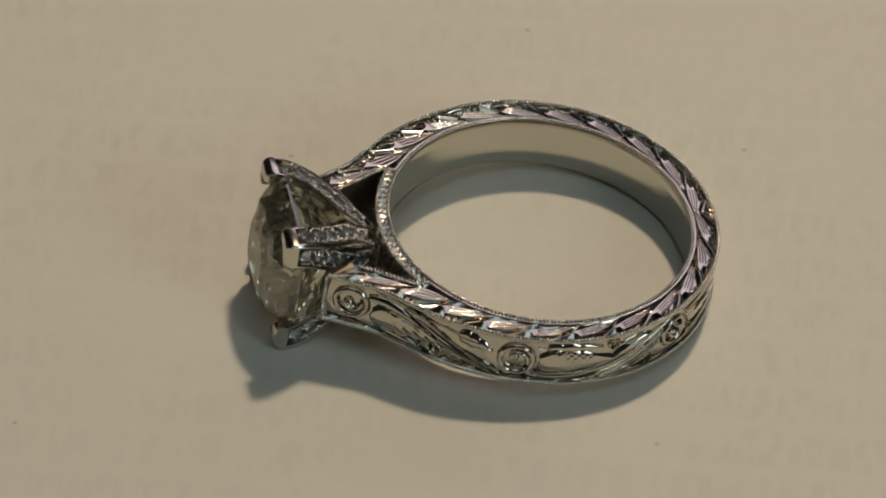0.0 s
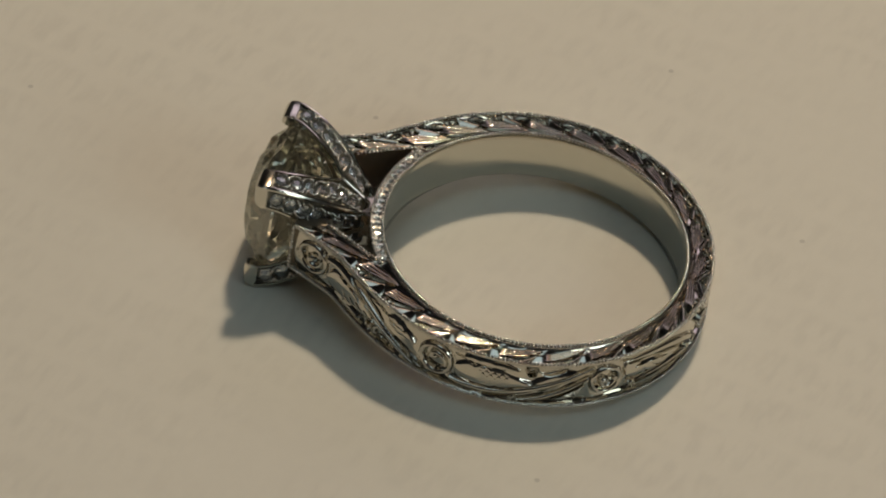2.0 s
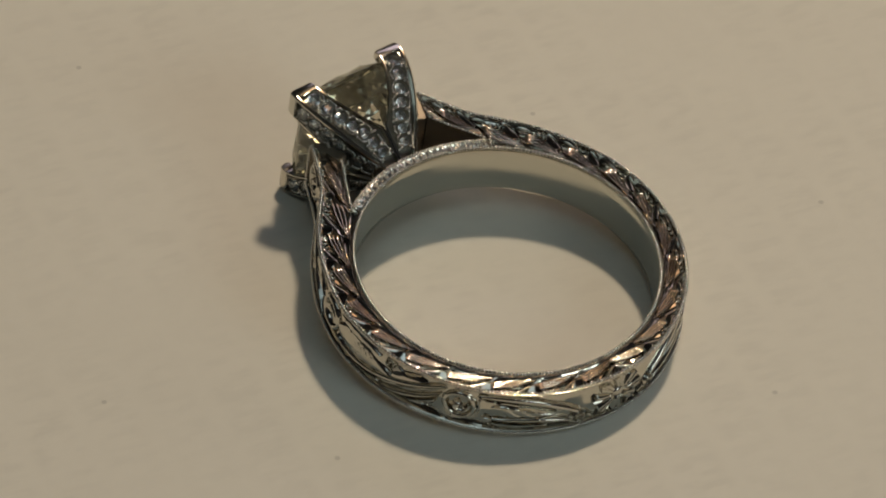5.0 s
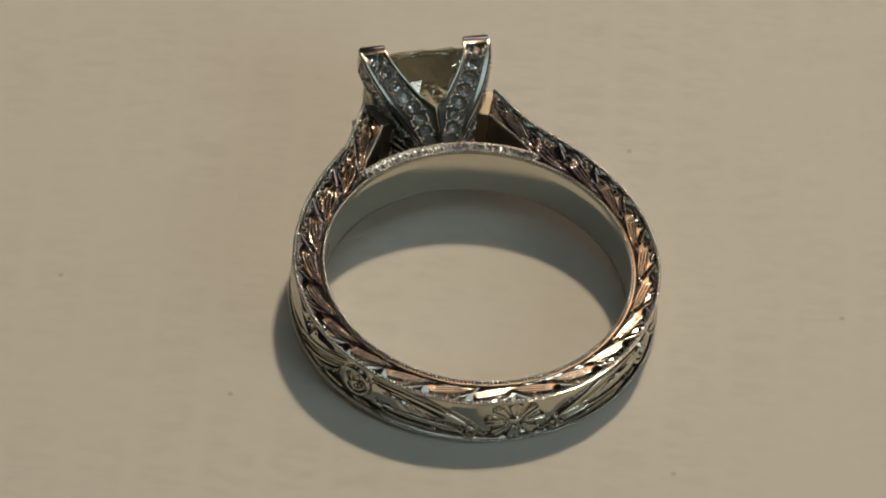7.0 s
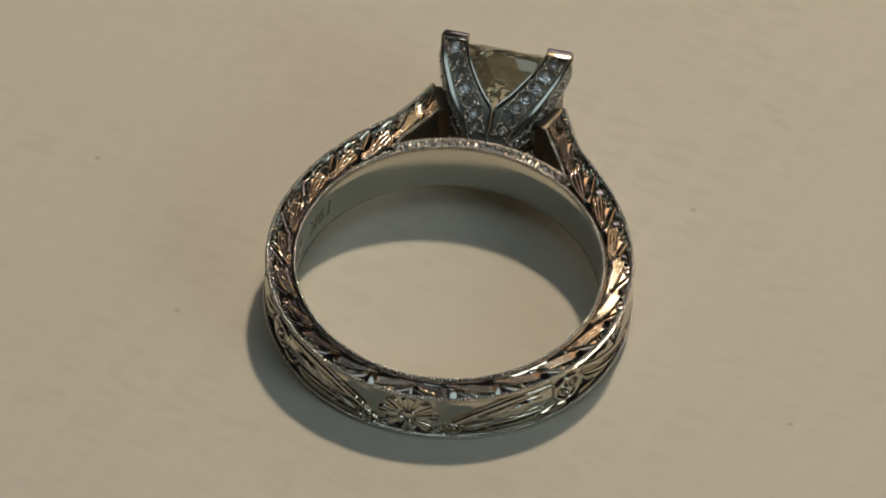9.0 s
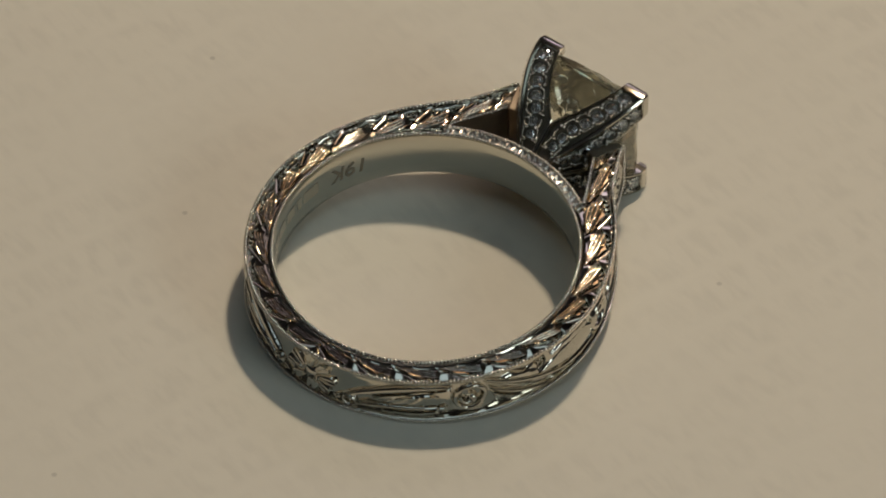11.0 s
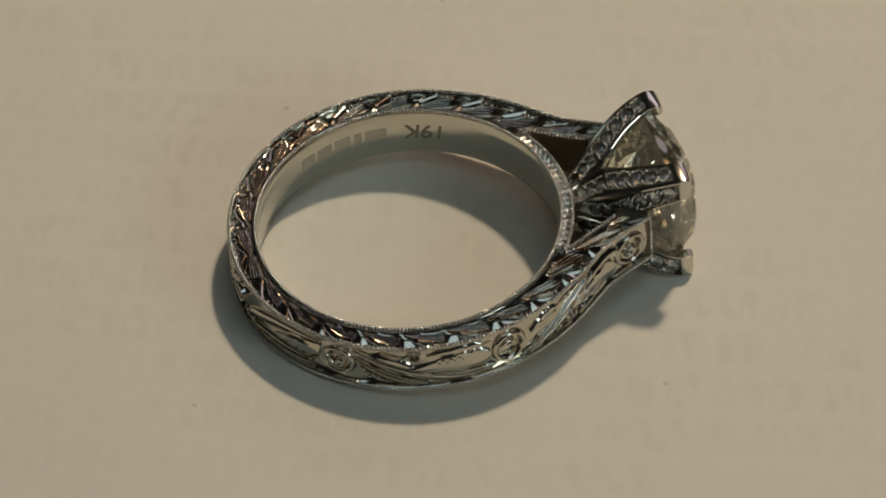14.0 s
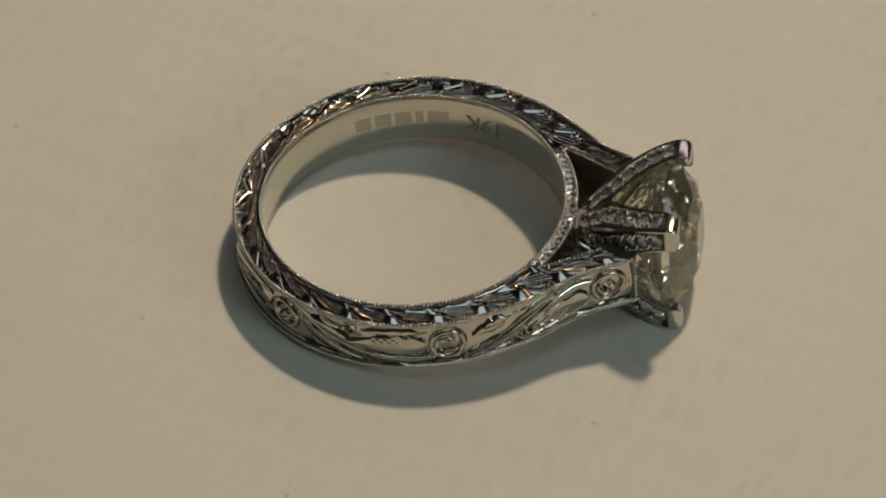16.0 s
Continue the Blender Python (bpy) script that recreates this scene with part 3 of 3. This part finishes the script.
def set_stones(quarter, side, parent):
    """One row of round stones down a flange, the largest at the tip, held by pairs of grains."""
    q = quarter if side == 0 else (quarter + 1) % 4
    sg = 1 if side == 0 else -1
    ys = np.linspace(14.50, 9.9, 300)
    line = np.array([face_point(y, sg * (float(half_size(y)) - float(flange_width(y)) / 2), 0.0, q) for y in ys]) / MM
    run = np.concatenate([[0], np.cumsum(np.linalg.norm(np.diff(line, axis=0), axis=1))])
    beads = []
    at = 0.15
    while at < run[-1] - 0.15:
        y = float(np.interp(at, run, ys))
        s, w = float(half_size(y)), float(flange_width(y))
        r = 0.41 - 0.020 * at
        cx = sg * (s - w / 2)
        p, px, py, nz = face_frame(y, cx, q)
        way = Vector(face_point(y - 0.1, sg * (float(half_size(y - 0.1)) - float(flange_width(y - 0.1)) / 2), 0.0, q)) - p
        way.normalize()
        across = nz.cross(way)
        room = max(0.35, 0.86 * w / 2 - 0.24)
        ob = new("small_diamond", CHIP_MESH)
        ob.parent = parent
        m = Matrix((across, way, nz)).transposed().to_4x4()
        m.translation = p - nz * 0.03 * MM
        tilt = Matrix.Rotation(random.uniform(-0.15, 0.15), 4, "X") @ Matrix.Rotation(random.uniform(-0.15, 0.15), 4, "Y")
        ob.matrix_local = m @ tilt @ Matrix.Rotation(random.uniform(0, 1), 4, "Z") @ Matrix.Diagonal((r * MM, r * MM, r * MM, 1))
        # grains in the gaps between two stones, on both sides, and smaller ones cut along the rims
        for sd in (-1, 1):
            for along_by, out_by, rad in ((r * 1.1, 0.62, 0.125), (r * 0.70, 1.00, 0.095), (r * 1.45, 1.00, 0.095), (0.0, 1.14, 0.065), (-r * 0.40, 1.10, 0.07), (r * 0.36, 1.10, 0.07)):
                far = min(out_by * 0.46, room) * random.uniform(0.94, 1.05)
                g = p + (way * along_by + across * (sd * far)) * MM - nz * 0.06 * MM
                beads.append((g, rad * random.uniform(0.85, 1.15), nz))
        at += 2 * r * 1.14
    bm = bmesh.new()
    for g, rad, up in beads:
        m = up.to_track_quat("Z", "Y").to_matrix().to_4x4()
        m.translation = g + up * 0.02 * MM
        bmesh.ops.create_icosphere(bm, subdivisions=1, radius=MM, matrix=m @ Matrix.Diagonal((rad, rad, rad + 0.11, 1)))
    tagged(part("grain_setting", bm, GOLD_BEAD, parent, "tiny metal grains that hold the stones", smooth=True), kind="stuff")


for quarter in range(4):
    pr = prong(quarter)
    part("claw", claw(quarter), GOLD, pr, "polished claw folded over the stone's corner", smooth=True).data.set_sharp_from_angle(angle=radians(50))
    set_stones(quarter, 0, pr)
    set_stones(quarter, 1, pr)


def head_seat():
    """The closed foot of the head and the square rail under the stone."""
    bm = bmesh.new()
    loops = []
    for y, s in ((8.95, 0.9), (9.5, 0.78), (10.2, 1.05), (10.6, 1.25), (10.6, 0.4), (9.8, 0.2)):
        loops.append([bm.verts.new((x * s * MM, y * MM, z * s * MM)) for x, z in ((-1, -1), (1, -1), (1, 1), (-1, 1))])
    for a, b in zip(loops, loops[1:]):
        for k in range(4):
            bm.faces.new((a[k], a[(k + 1) % 4], b[(k + 1) % 4], b[k]))
    bm.faces.new(loops[0])
    bm.faces.new(loops[-1])
    part("head_base", bm, GOLD, ring)


head_seat()


def opening_blocker(side):
    """An added dark plate in the opening between bridge, shoulder and head, blocking light."""
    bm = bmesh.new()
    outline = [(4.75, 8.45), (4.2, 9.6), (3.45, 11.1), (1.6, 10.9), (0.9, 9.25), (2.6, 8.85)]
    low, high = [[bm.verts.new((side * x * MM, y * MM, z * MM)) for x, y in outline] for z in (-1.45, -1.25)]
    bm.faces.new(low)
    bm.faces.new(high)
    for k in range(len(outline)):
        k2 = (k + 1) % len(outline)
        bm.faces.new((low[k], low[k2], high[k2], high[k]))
    part("opening_blocker", bm, SHADED_CAST, ring, "added rough dark plate that closes the opening to light")


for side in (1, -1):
    opening_blocker(side)


def shoulder_joint(side):
    """The rounded end by which a shoulder is joined to the head."""
    bm = bmesh.new()
    outline = [(3.84, 13.02), (3.80, 13.10), (3.40, 13.16), (3.12, 12.95), (2.45, 11.55), (3.14, 11.32)]
    low, high = [[bm.verts.new((side * x * MM, y * MM, z * MM)) for x, y in outline] for z in (-1.42, 1.46)]
    bm.faces.new(low)
    bm.faces.new(high)
    for k in range(len(outline)):
        k2 = (k + 1) % len(outline)
        bm.faces.new((low[k], low[k2], high[k2], high[k]))
    bmesh.ops.recalc_face_normals(bm, faces=bm.faces)
    bmesh.ops.bevel(bm, geom=[e for e in bm.edges if e.calc_face_angle() > radians(20)], offset=0.13 * MM, segments=3, affect="EDGES", clamp_overlap=True)
    # darkened metal puts the joint in shade instead of mirroring lit paper
    ob = part("shoulder_joint", bm, SHADED_CAST, ring, "joint between shoulder and head, darkened to look unlit", smooth=True)
    ob.data.set_sharp_from_angle(angle=radians(45))


for side in (1, -1):
    shoulder_joint(side)


def big_stone():
    """A square mixed-cut stone with cut corners: table to +y, rows of pointed facets above and below the girdle."""
    bm = bmesh.new()
    N = 20

    def row(y, s, cut, shift):
        pts = []
        for k in range(N):
            a = 2 * math.pi * (k + shift) / N
            cx, cz = math.cos(a), math.sin(a)
            # a square with cut corners
            r = min(s / max(abs(cx), abs(cz)), (2 * s - cut) / (abs(cx) + abs(cz)))
            loose = 0.0 if 14.4 < y < 14.7 or y > 16.3 else 0.12
            pts.append(bm.verts.new((r * cx * MM, (y + random.uniform(-loose, loose)) * MM, r * cz * MM)))
        return pts
    rows = [(16.38, 1.55, 0.50), (16.18, 2.05, 0.65), (15.88, 2.55, 0.80), (15.45, 3.00, 0.90), (14.98, 3.36, 0.90), (14.60, 3.52, 0.85), (14.45, 3.52, 0.85),
            (13.95, 3.17, 0.75), (13.35, 2.66, 0.65), (12.75, 2.08, 0.50), (12.15, 1.42, 0.35), (11.60, 0.75, 0.20)]
    girdle = 5
    levels = [row(y, s, c, 0.5 if (i % 2 and i <= girdle) or (i > girdle and i % 2 == 0) else 0.0) for i, (y, s, c) in enumerate(rows)]
    culet = bm.verts.new((0, 11.15 * MM, 0))
    for i, (a, b) in enumerate(zip(levels, levels[1:])):
        if i == girdle:
            for k in range(N):
                bm.faces.new((a[k], a[(k + 1) % N], b[(k + 1) % N], b[k]))
            continue
        ahead = (i % 2 == 1) if i < girdle else (i % 2 == 0)
        for k in range(N):
            k2 = (k + 1) % N
            if ahead:
                bm.faces.new((a[k], a[k2], b[k2]))
                bm.faces.new((a[k], b[k2], b[k]))
            else:
                bm.faces.new((a[k], a[k2], b[k]))
                bm.faces.new((a[k2], b[k2], b[k]))
    bm.faces.new(levels[0])
    for k in range(N):
        bm.faces.new((levels[-1][k], levels[-1][(k + 1) % N], culet))
    return part("diamond", bm, STONE, ring, "large square pale yellow diamond")


big_stone()


# ---- writing inside the band: the fineness, and bars where the maker's name stands
def inside_mark(bm, name, label=""):
    ob = part(name, bm, BAR_CUT, ring, label)
    return ob


def wrap_inside(me, s0, z0, scale):
    """Bends a flat drawing onto the finger hole: x along the band from s0 (mm of arc), y towards the lower edge, as it is cut upside down."""
    for v in me.vertices:
        a = (s0 - v.co.x * scale) / R_IN
        z = z0 - v.co.y * scale
        r = R_IN - 0.012 - v.co.z
        v.co = (r * MM * math.sin(a), r * MM * math.cos(a), z * MM)


def lettering(text, s0, z0, size):
    cu = bpy.data.curves.new("mark", "FONT")
    cu.body, cu.size, cu.shear, cu.offset = text, 1.0, 0.15, 0.012
    tmp = bpy.data.objects.new("mark", cu)
    me = bpy.data.meshes.new_from_object(tmp)
    bm = bmesh.new()
    bm.from_mesh(me)
    bmesh.ops.subdivide_edges(bm, edges=[e for e in bm.edges if e.calc_length() > 0.25], cuts=2)
    bm.to_mesh(me)
    bm.free()
    bpy.data.objects.remove(tmp)
    bpy.data.curves.remove(cu)
    wrap_inside(me, s0, z0, size)
    me.materials.clear()
    me.materials.append(DARK_CUT)
    ob = new("engraved_mark", me)
    ob.parent = ring
    return tagged(ob, "engraved fineness mark reading 19K")


lettering("19K", -9.25, 0.50, 1.48)


def name_bars():
    at = -12.75
    for wide in (1.25, 0.45, 0.95, 0.95, 0.95):
        bm = bmesh.new()
        rows = []
        for i in range(5):
            a = (at - wide * i / 4) / R_IN
            rows.append([bm.verts.new(((R_IN - 0.012) * MM * math.sin(a), (R_IN - 0.012) * MM * math.cos(a), z * MM)) for z in (-0.36, 0.46)])
        for a, b in zip(rows, rows[1:]):
            bm.faces.new((a[0], b[0], b[1], a[1]))
        at -= wide + 0.24
        inside_mark(bm, "engraved_bar")


name_bars()


# ---------------------------------------------------------------- what turns
def motions():
    turned = []
    for t, deg, dx, dy in TURN:
        turned.append((t, Matrix.Translation((dx * MM, dy * MM, 0)) @ Matrix.Rotation(radians(deg), 4, "Z")))
    walk(paper, turned)
    walk(ring, [(t, m @ REST) for t, m in turned])


motions()
